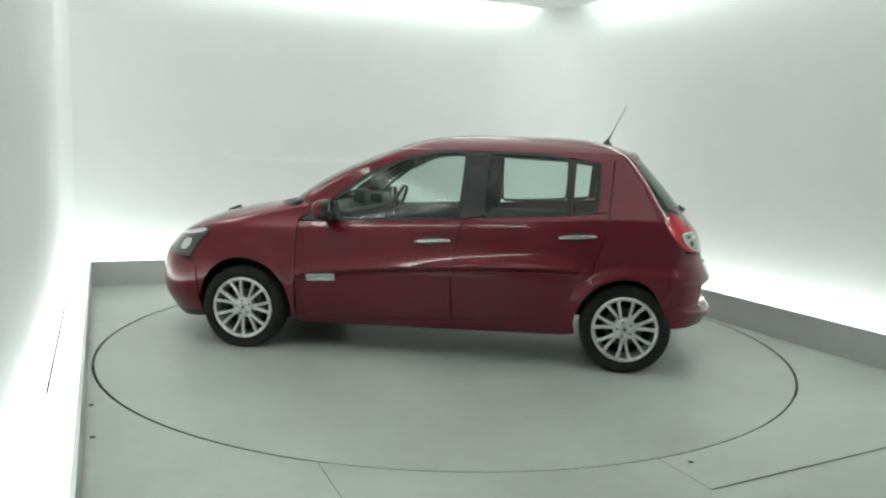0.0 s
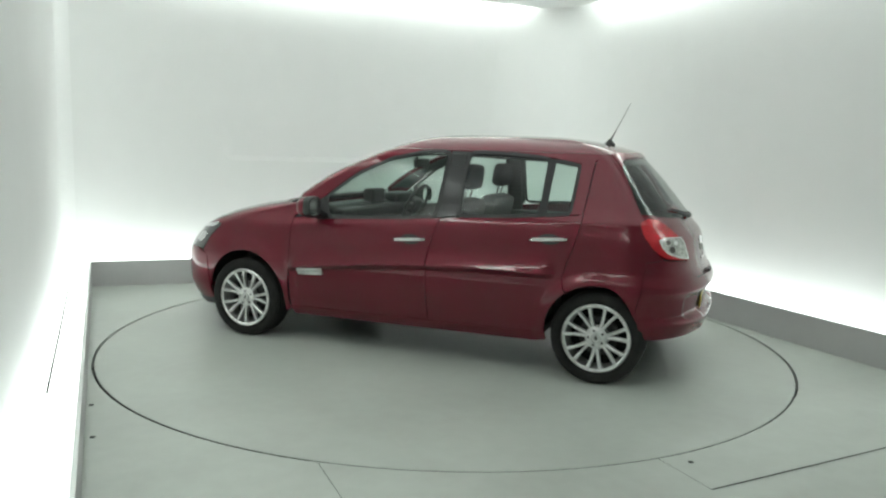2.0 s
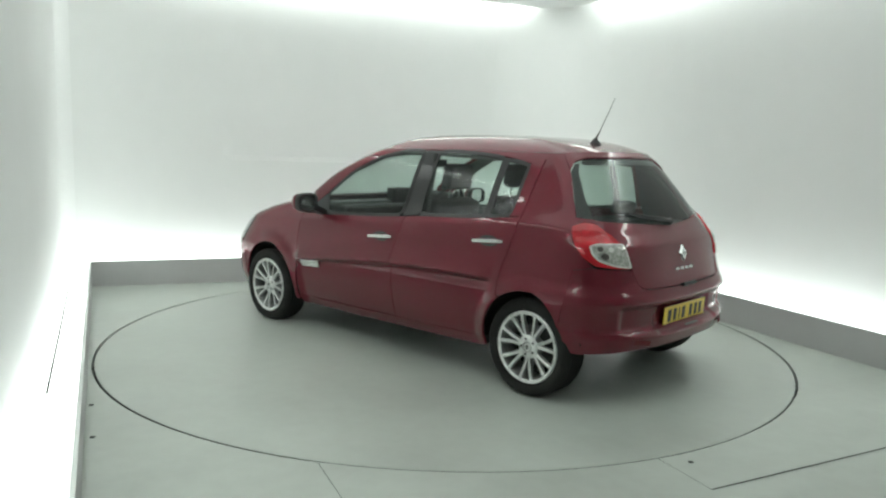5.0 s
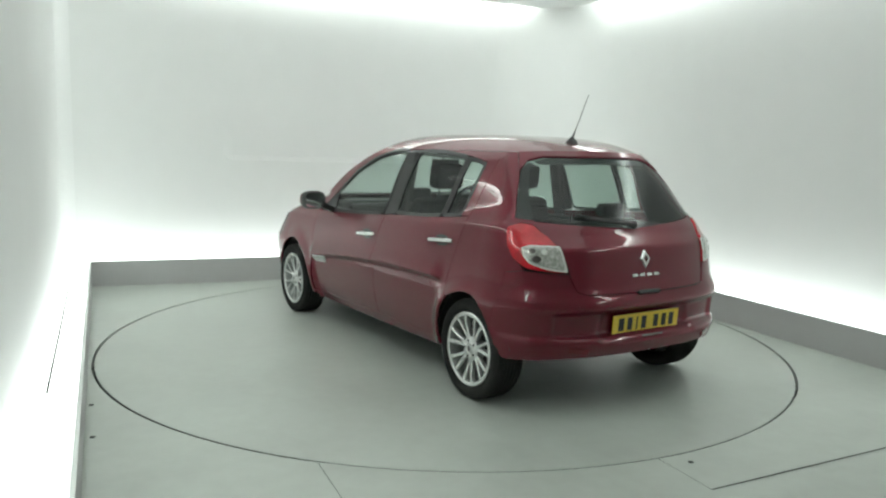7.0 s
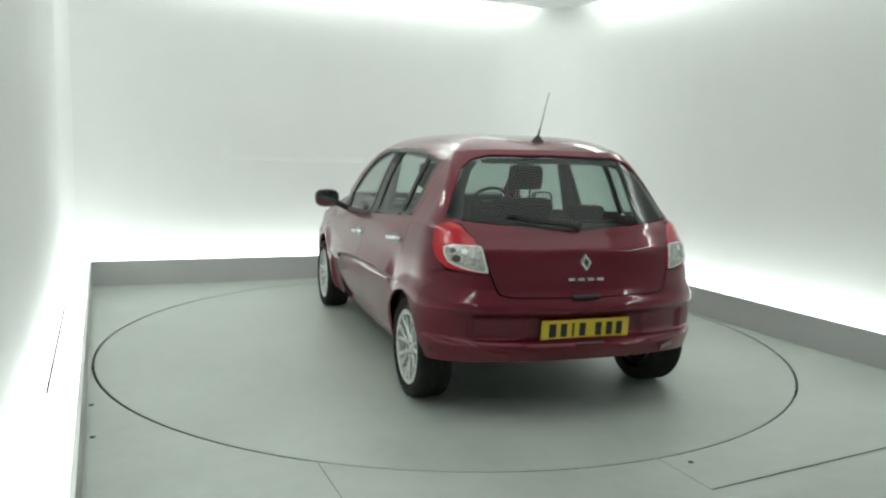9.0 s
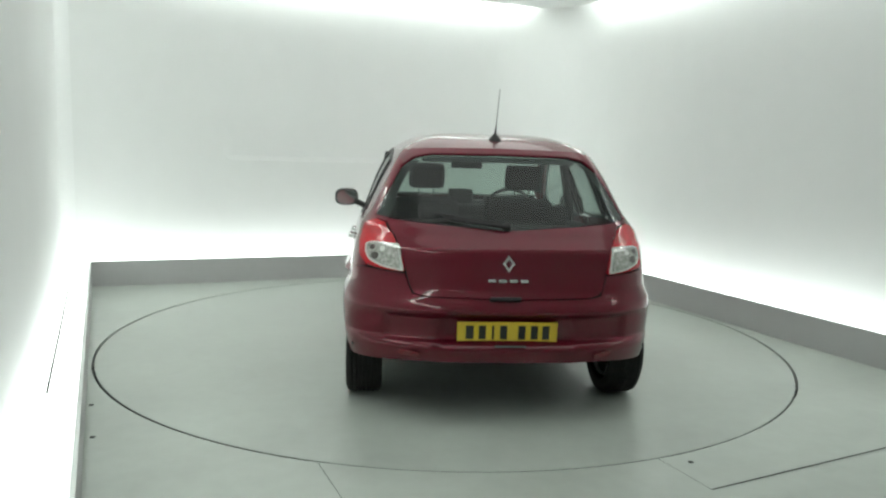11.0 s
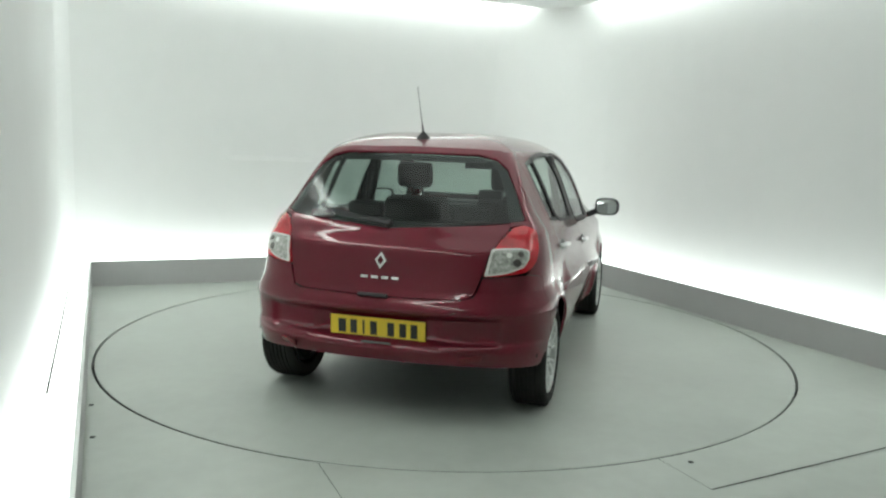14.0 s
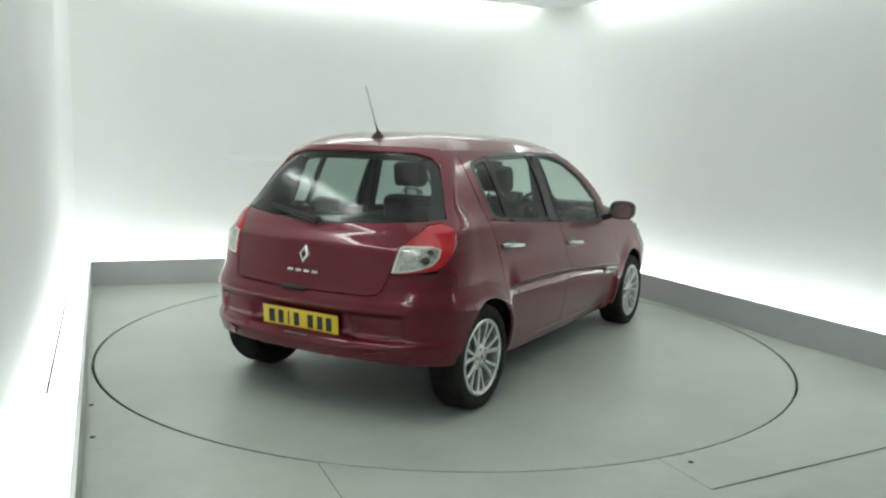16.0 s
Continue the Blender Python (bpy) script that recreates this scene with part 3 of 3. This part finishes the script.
def roof_mesh():
    n, m = 120, 18
    verts = [dome(4 * i / n, 1 - j / m) for j in range(m) for i in range(n)]
    faces = [(j * n + i, j * n + (i + 1) % n, (j + 1) * n + (i + 1) % n, (j + 1) * n + i) for j in range(m - 1) for i in range(n)]
    faces.append(tuple((m - 1) * n + i for i in range(n)))
    me = bpy.data.meshes.new("roof")
    me.from_pydata(verts, [], faces)
    me.shade_smooth()
    bm = bmesh.new()
    bm.from_mesh(me)
    bmesh.ops.recalc_face_normals(bm, faces=bm.faces)
    bm.to_mesh(me)
    return me


finish(new("roof", roof_mesh()), RED, car, "dark red roof")


def shell_mesh():
    """Dark inner body behind the panel joints, open at the wheels."""
    bm = bmesh.new()
    us = [MID + i * .05 for i in range(int((XF + UL - MID) / .05) + 1)]
    zs = [.20, .26, .32, .38, .44, .50, .56, .62, .68, .74, .80, .85, .885]
    grid = {}
    for s in (1, -1):
        for i, u in enumerate(us):
            for j, z in enumerate(zs):
                n = normal_at(skin, u, z)
                p = Vector(skin(u, z)) + n * (.055 if u < .1 else .03)
                grid[s, i, j] = bm.verts.new((p.x, p.y * s, p.z))
        for i in range(len(us) - 1):
            for j in range(len(zs) - 1):
                c = grid[s, i, j].co
                x, z = c.x + .025, c.z + .03
                if min(math.hypot(x - 0, z - .285), math.hypot(x - 2.575, z - .285)) < .40:
                    continue
                if (c.x < .1 or c.x > 2.9) and c.z < .34:
                    continue
                bm.faces.new((grid[s, i, j], grid[s, i + 1, j], grid[s, i + 1, j + 1], grid[s, i, j + 1]))
    bmesh.ops.recalc_face_normals(bm, faces=bm.faces)
    return bm


part("inner_shell", shell_mesh(), DARK, car)
b = box((-.34, -.48, .35), (3.2, .48, .39), bevel=.01)
add_box(b, (.5, -.60, .17), (3.1, .60, .24))
add_box(b, (.40, -.70, .21), (2.12, .70, .26))
part("underbody", b, DARK, car)


def well(x):
    for s in (1, -1):
        bm = bmesh.new()
        prev = None
        for i in range(21):
            a = radians(10 + 158 * i / 20)
            p = [bm.verts.new((x + .352 * math.cos(a), s * y, .285 + .352 * math.sin(a))) for y in (.80, .50)]
            if prev:
                bm.faces.new((prev[0], prev[1], p[1], p[0]))
            prev = p
        ring = [bm.verts.new((x + .352 * math.cos(radians(18 * i)), s * .50, max(.295, .285 + .352 * math.sin(radians(18 * i))))) for i in range(20)]
        bm.faces.new(ring)
        part("wheel_well", bm, DARK, car)


well(0.0)
well(2.575)

# wheels
RT, RR = .287, .216


def wheel_thing():
    w = new("wheel")
    prof = [(RR - .006, -.085), (RR + .02, -.098), (RT - .03, -.100), (RT - .008, -.088), *[(RT - d, m + e) for m in (-.062, -.036, -.012, .012, .036, .062) for e, d in ((-.006, 0), (-.003, .007), (.003, .007), (.006, 0))], (RT - .008, .088), (RT - .03, .100), (RR + .02, .098), (RR - .002, .088), (RR - .006, .08)]
    tyre = part("tyre", lathe(prof, 64, "Y"), RUBBER, w, "black road tyre", True, 50)
    rimp = [(RR - .03, -.08), (RR - .012, .02), (RR - .014, .07), (RR - .004, .088), (RR - .010, .093), (RR - .026, .088), (RR - .030, .06), (RR - .036, -.02)]
    part("rim", lathe(rimp, 64, "Y"), ALLOY, w, "silver alloy rim", True, 45)
    part("brake_disc", lathe([(.001, .0), (.12, .0), (.125, -.01), (.125, -.03), (.001, -.03)], 32, "Y"), ALLOY_IN, w)
    part("wheel_back", lathe([(.001, -.05), (RR - .02, -.05)], 32, "Y"), DARK, w)
    hub = part("hub", lathe([(.001, .080), (.024, .080), (.028, .074), (.032, .079), (.060, .077), (.070, .068), (.073, .02)], 40, "Y"), ALLOY, w, "silver hub with a round cap", True, 40)
    dm = bmesh.new()
    q = [dm.verts.new(v) for v in ((0, .083, .018), (.011, .083, 0), (0, .083, -.018), (-.011, .083, 0))]
    dm.faces.new(q)
    part("cap_emblem", dm, ALLOY_IN, hub)
    for i in range(5):
        a = 2 * math.pi * i / 5
        bb = lathe([(.001, .079), (.007, .079), (.008, .072)], 8, "Y")
        bmesh.ops.translate(bb, verts=bb.verts, vec=(.047 * math.cos(a), .002, .047 * math.sin(a)))
        part("wheel_bolt", bb, ALLOY_IN, w)
    spoke = None
    for i in range(14):
        pair = 2 * math.pi * (i // 2) / 7 + math.pi / 2 + math.pi / 7
        bm = bmesh.new()
        rows = []
        for k, (r, wd, h, dp) in enumerate(((.045, .0115, .070, .03), (.09, .0100, .074, .03), (.14, .0098, .082, .028), (.180, .0106, .085, .024), (.192, .017, .085, .02))):
            ang = pair + (1 if i % 2 else -1) * (.105, .130, .165, .195, .208)[k]
            c, s = math.cos(ang), math.sin(ang)
            row = []
            for t0, hh in ((-1, h - dp), (-1, h - .004), (-.6, h), (.6, h), (1, h - .004), (1, h - dp)):
                row.append(bm.verts.new((r * c - t0 * wd * s, hh, r * s + t0 * wd * c)))
            rows.append(row)
        for a_, b_ in zip(rows, rows[1:]):
            for j in range(5):
                bm.faces.new((a_[j], a_[j + 1], b_[j + 1], b_[j]))
        bmesh.ops.recalc_face_normals(bm, faces=bm.faces)
        part("spoke", bm, ALLOY, w, "", True, 30)
    return w


first = wheel_thing()
first.parent = car
first.matrix_basis = pose(0, .735, .287)
for x, y, rz in ((2.572, .761, 0), (0, -.735, 180), (2.572, -.761, 180)):
    o = copy_thing(first, pose(x, y, .287 if x < 1 else .278, 0, -10 if x > 1 else 0, rz))
    o.parent = car

# ---- fittings on the body ----
def stick(u, z, lift=0.0, flip=False):
    """A pose on the skin: x along the length, y up the skin, z outwards."""
    n = -normal_at(skin, u, z)
    p = Vector(skin(u, z)) + n * lift
    t = (Vector(skin(u + .004, z)) - Vector(skin(u - .004, z))).normalized()
    t = (t - n * t.dot(n)).normalized()
    m = Matrix.Translation(p) @ Matrix((t, n.cross(t), n)).transposed().to_4x4()
    return Matrix.Diagonal((1, -1, 1, 1)) @ m if flip else m


def put(bm, m):
    bmesh.ops.transform(bm, matrix=m, verts=bm.verts)
    if m.determinant() < 0:
        bmesh.ops.reverse_faces(bm, faces=bm.faces)
    return bm


def bow(length, h, thick, rise, n=10):
    """A slightly bowed grip, its ends turned to the skin."""
    bm = bmesh.new()
    rows = []
    for i in range(n + 1):
        s = i / n * 2 - 1
        x = s * length / 2
        z = rise * (1 - s ** 6) ** 0.5 if abs(s) < 1 else 0.0
        k = h / 2 * (1 - .35 * s ** 4)
        rows.append([bm.verts.new(q) for q in ((x, -k, z), (x, -k * .6, z + thick), (x, k * .6, z + thick), (x, k, z))])
    for a, b in zip(rows, rows[1:]):
        for j in range(4):
            bm.faces.new((a[j], a[(j + 1) % 4], b[(j + 1) % 4], b[j]))
    bm.faces.new(rows[0])
    bm.faces.new(rows[-1])
    bmesh.ops.recalc_face_normals(bm, faces=bm.faces)
    return bm


doors = {}
for o in car.children:
    doors.setdefault(o.name.split(".")[0], []).append(o)
for R in (False, True):
    i = int(R)
    for dn, u, z in (("front_door", 1.26, .80), ("rear_door", .325, .866)):
        d = doors[dn][i]
        # flat dark oval on the skin, coloured in for the hollow's shade
        panel("handle_recess", oval(u - .005, z + .004, .075, .032), GLOSSBLACK, d, "flat dark oval for the shade of the handle hollow", R, lift=.002, depth=.001)
        h = part("door_handle", put(bow(.235, .030, .010, .026), stick(u, z, .002, R) @ pose(0, 0, 0, 0, 0, 4)), CHROME, d, "chrome door handle", True)
    # rubbing strips
    for dn, x0, x1 in (("front_door", 2.15, 1.17), ("rear_door", 1.09, .40)):
        run = [x0 + (x1 - x0) * k / 8 for k in range(9)]
        panel("rubbing_strip", [(x, crease(x) - .052) for x in run] + [(x, crease(x) - .076) for x in reversed(run)], RED, doors[dn][i], "dark red rubbing strip", R, step=.02, lift=.004, depth=.005)
    panel("wing_badge", [(2.112, .538), (2.112, .492), (1.918, .505), (1.918, .551)], ALLOY, doors["front_door"][i], "chrome badge plate", R, lift=.010, depth=.010)
    # door mirror
    s = -1 if R else 1
    hs = bmesh.new()
    bmesh.ops.create_uvsphere(hs, u_segments=24, v_segments=14, radius=1)
    for v in hs.verts:
        x, y, z = v.co
        k = (abs(x) ** 3 + abs(y) ** 3 + abs(z) ** 3) ** (-1 / 3)
        v.co = (max(-.010, x * k * .085), y * k * .090, z * k * .066)
    shell = part("door_mirror", put(hs, pose(1.955, s * .938, .986, 0, 0, s * 6)), RED, car, "dark red mirror with a black frame", True)
    fr = bmesh.new()
    rings = []
    for k, dx in ((1.03, .012), (1.05, -.012), (1.0, -.034), (.90, -.036), (.86, -.026)):
        rings.append([fr.verts.new((dx, .090 * k * math.copysign(abs(math.cos(a)) ** .67, math.cos(a)), .066 * k * math.copysign(abs(math.sin(a)) ** .67, math.sin(a)))) for a in [2 * math.pi * q / 28 for q in range(28)]])
    for a, b in zip(rings, rings[1:]):
        for q in range(28):
            fr.faces.new((a[q], a[(q + 1) % 28], b[(q + 1) % 28], b[q]))
    bmesh.ops.recalc_face_normals(fr, faces=fr.faces)
    part("mirror_frame", put(fr, pose(1.955, s * .938, .986, 0, 0, s * 6)), BLACK, shell, "black mirror frame", True)
    mg = bmesh.new()
    mg.faces.new([mg.verts.new((-.026, .080 * math.copysign(abs(math.cos(a)) ** .67, math.cos(a)), .057 * math.copysign(abs(math.sin(a)) ** .67, math.sin(a)))) for a in [2 * math.pi * q / 28 for q in range(28)]])
    part("mirror_glass", put(mg, pose(1.953, s * .938, .986, 0, -2, 2 if R else 8)), MIRROR, shell, "mirror glass")
    part("mirror_arm", put(box((-.03, -.10, -.022), (.05, .05, .022), bevel=.012), pose(1.96, s * .83, .935, s * 25, 0, 0)), BLACK, shell, "", True)

# rear fittings
gate = doors["tailgate"][0]
bumper = doors["rear_bumper"][0]
rear_glass = [o for o in car.children if o.name.startswith("rear_window")][-1]


def rear_at(y, z, lift=0.0):
    """A pose on the tail at a width y, facing backwards: x to the right as seen from behind, y up."""
    lo, hi = MID, XC
    for _ in range(40):
        m = (lo + hi) / 2
        if skin(m, z)[1] < abs(y):
            lo = m
        else:
            hi = m
    x = skin(lo, z)[0]
    dx = (skin(lo, z + .02)[0] - skin(lo, z - .02)[0]) / .04
    tilt = math.degrees(math.atan(dx))
    return Matrix.Translation((x - lift, y, z)) @ Matrix(((0, 0, -1), (-1, 0, 0), (0, 1, 0))).to_4x4() @ pose(0, 0, 0, -tilt)


def lozenge(w, h, depth, hole):
    bm = bmesh.new()
    ring = lambda k, z: [bm.verts.new(q) for q in ((0, h * k, z), (w * k, 0, z), (0, -h * k, z), (-w * k, 0, z))]
    a, b, c, d = ring(1, 0), ring(.86, depth), ring(hole * 1.25, depth * 1.15), ring(hole, 0)
    for p, q in ((a, b), (b, c), (c, d)):
        for i in range(4):
            bm.faces.new((p[i], p[(i + 1) % 4], q[(i + 1) % 4], q[i]))
    bmesh.ops.recalc_face_normals(bm, faces=bm.faces)
    return bm


part("emblem", put(lozenge(.036, .050, .012, .40), rear_at(0, .828, -.005)), CHROME, gate, "chrome diamond emblem")
for k in range(4):
    part("name_bar", put(box((-.020, -.008, 0), (.020, .008, .006), bevel=.003), rear_at(.085 - .056 * k, .742, -.006)), CHROME, gate, "chrome name bar")
plate = part("number_plate", put(box((-.26, -.0555, 0), (.26, .0555, .006), bevel=.0025), rear_at(0, .480, .014)), YELLOW, bumper, "yellow rear number plate")
xs = (-.195, -.130, -.075, -.020, .075, .140, .200)
for x, w in zip(xs, (.052, .046, .014, .046, .046, .046, .046)):
    part("plate_bar", put(box((x - w * .40, -.036, .006), (x + w * .40, .036, .0072)), rear_at(0, .480, .014)), BAR, plate)
part("plate_lamp", put(box((-.10, -.010, 0), (.06, .010, .03), bevel=.006), rear_at(0, .648, -.012)), BLACK, gate)
part("dealer_strip", put(box((-.08, -.006, .006), (.08, .006, .0075)), rear_at(-.01, .412, .002)), ALLOY_IN, bumper)
for s in (1, -1):
    part("reflector", put(box((-.055, -.016, -.004), (.055, .016, .006), bevel=.004), rear_at(s * .50, .368, .003) @ pose(0, 0, 0, 0, -s * 24, 0)), REFLECT, bumper, "small red bumper reflector")
# wiper
wiper = part("rear_wiper", tube([rear_at(0.0, 1.008, .02).translation, rear_at(.04, 1.016, .030).translation, rear_at(.18, 1.030, .028).translation, rear_at(.34, 1.050, .020).translation], .0085, 8, (1.7, 1.3, .9, .6)), BLACK, rear_glass, "black rear wiper arm", True)
part("wiper_blade", tube([rear_at(.03, 1.026, .012).translation, rear_at(.20, 1.042, .012).translation, rear_at(.38, 1.066, .012).translation], .007, 6), BLACK, wiper)
part("wiper_hub", put(lathe([(.001, .030), (.014, .028), (.020, .02), (.024, 0)], 20), rear_at(0.0, 1.005, .0)), BLACK, rear_glass, "", True)
# roof aerial
base = part("aerial", put(lathe([(.001, .042), (.012, .040), (.019, .028), (.036, .011), (.042, -.010)], 20), pose(.135, 0, 1.457)), BLACK, car, "black roof aerial with a thin whip", True)
part("whip", tube([(.135, 0, 1.485), (.117, 0, 1.520), (.100, 0, 1.552), (.008, 0, 1.745)], .0042, 8, (1.8, 1.3, .6, .42)), BLACK, base, "", True)

# ---- cabin ----
def seat(y):
    st = new("front_seat")
    st.parent = car
    st.matrix_basis = pose(.15, 0, 0)
    part("cushion", box((1.0, y - .24, .42), (1.5, y + .24, .60), bevel=.05), CLOTH, st, "", True)
    part("backrest", put(box((-.07, -.23, 0), (.07, .23, .56), bevel=.055), pose(1.02, y, .51, 0, -14, 0)), CLOTH, st, "", True)
    part("headrest", put(box((-.05, -.125, 0), (.05, .125, .175), bevel=.045), pose(.875, y, 1.125, 0, -8, 0)), CLOTH, st, "charcoal cloth headrest", True)
    for s in (-.05, .05):
        part("headrest_post", tube([(.90, y + s, 1.05), (.87, y + s, 1.16)], .007, 8), CHROME, st)


seat(.34)
seat(-.34)
bench = new("rear_bench")
bench.parent = car
part("cushion", box((.28, -.60, .40), (.72, .60, .58), bevel=.05), CLOTH, bench, "", True)
part("backrest", put(box((-.07, -.58, 0), (.07, .58, .46), bevel=.05), pose(.24, 0, .54, 0, -18, 0)), CLOTH, bench, "", True)
for y in (-.33, .33):
    part("headrest", put(box((-.04, -.11, 0), (.04, .11, .085), bevel=.03), pose(.10, y, 1.0, 0, -10, 0)), CLOTH, bench, "", True)
for R in (False, True):
    panel("pillar_lining", [(.15, 1.360), (.165, 1.06), (.165, .90), (-.30, .90), (-.42, 1.03), (-.335, 1.20), (-.27, 1.35)], TRIM, car, "", R, lift=-.035, depth=.004)
    panel("rail_lining", [(.15, 1.382), (1.0, 1.390), (front_start(1.38) + .28, 1.38), (front_start(1.25) + .28, 1.25), (front_start(1.06) + .28, 1.06), (1.98, 1.06), (1.77, 1.212), (1.50, 1.327), (1.27, 1.374), (.93, 1.376), (.40, 1.353), (.18, 1.320)], TRIM, car, "", R, lift=-.03, depth=.004)
part("parcel_shelf", box((-.36, -.52, .955), (.08, .52, .975), bevel=.008), TRIM, car, "grey parcel shelf", True)
dash = bmesh.new()
add_box(dash, (1.92, -.66, .60), (2.16, .66, .98), bevel=.07)
add_box(dash, (1.86, -.64, .86), (2.28, .64, .955), bevel=.04)
part("dashboard", dash, BLACK, car, "black dashboard", True)
part("instrument_hood", box((1.86, -.55, .95), (2.04, -.20, 1.03), bevel=.035), BLACK, car, "", True)
part("display_hood", box((1.92, -.10, .95), (2.01, .10, 1.075), bevel=.02), BLACK, car, "", True)
sw = bmesh.new()
n = 32
rings = []
for i in range(n):
    a = 2 * math.pi * i / n
    rings.append([sw.verts.new(((.0 + .014 * math.sin(b)), (.18 + .014 * math.cos(b)) * math.cos(a), (.18 + .014 * math.cos(b)) * math.sin(a))) for b in [2 * math.pi * k / 8 for k in range(8)]])
for i in range(n):
    for k in range(8):
        sw.faces.new((rings[i][k], rings[(i + 1) % n][k], rings[(i + 1) % n][(k + 1) % 8], rings[i][(k + 1) % 8]))
add_box(sw, (-.01, -.17, -.03), (.03, .17, .02), bevel=.01)
add_box(sw, (-.02, -.07, -.07), (.05, .07, .05), bevel=.02)
bmesh.ops.recalc_face_normals(sw, faces=sw.faces)
part("steering_wheel", put(sw, pose(1.77, -.37, .93, 0, -24, 0)), BLACK, car, "black three-spoke steering wheel", True)
part("rear_view_mirror", put(box((-.015, -.12, -.032), (.015, .12, .032), bevel=.012), pose(1.56, 0, 1.285)), BLACK, car, "", True)
part("mirror_stem", tube([(1.57, 0, 1.29), (1.64, 0, 1.375)], .01, 8), BLACK, car)
for y in (.64, -.64):
    part("door_trim", put(box((.35, -.03, .35), (2.1, .03, .92), bevel=.03), pose(0, y + math.copysign(.06, y), 0)), TRIM, car, "", True)
for s in (1, -1):
    part("inner_pillar", put(box((-.05, -.02, 0), (.05, .02, .46), bevel=.015), pose(1.00, s * .70, .92, s * 11, 0, 0)), TRIM, car, "", True)
part("headlining", box((.05, -.50, 1.386), (1.40, .50, 1.396), bevel=.005), TRIM, car)
part("cabin_floor", box((-.35, -.48, .40), (2.2, .48, .43), bevel=.01), DARK, car)

# ---- how the turntable carries the car ----
PIVOT = (1.260, 0.156)


def heading(t):
    return 172.107 - 6.98315 * t - .00985 * (t - 8) ** 2


def motions():
    rows, disc = [], []
    for i in range(33):
        t = i * .5
        a = heading(t)
        c, s = math.cos(radians(a)), math.sin(radians(a))
        rows.append((t, pose(-(c * PIVOT[0] - s * PIVOT[1]), -(s * PIVOT[0] + c * PIVOT[1]), 0, 0, 0, a)))
        disc.append((t, pose(0, 0, 0, 0, 0, a)))
    walk(car, rows)
    walk(turntable, disc)


motions()
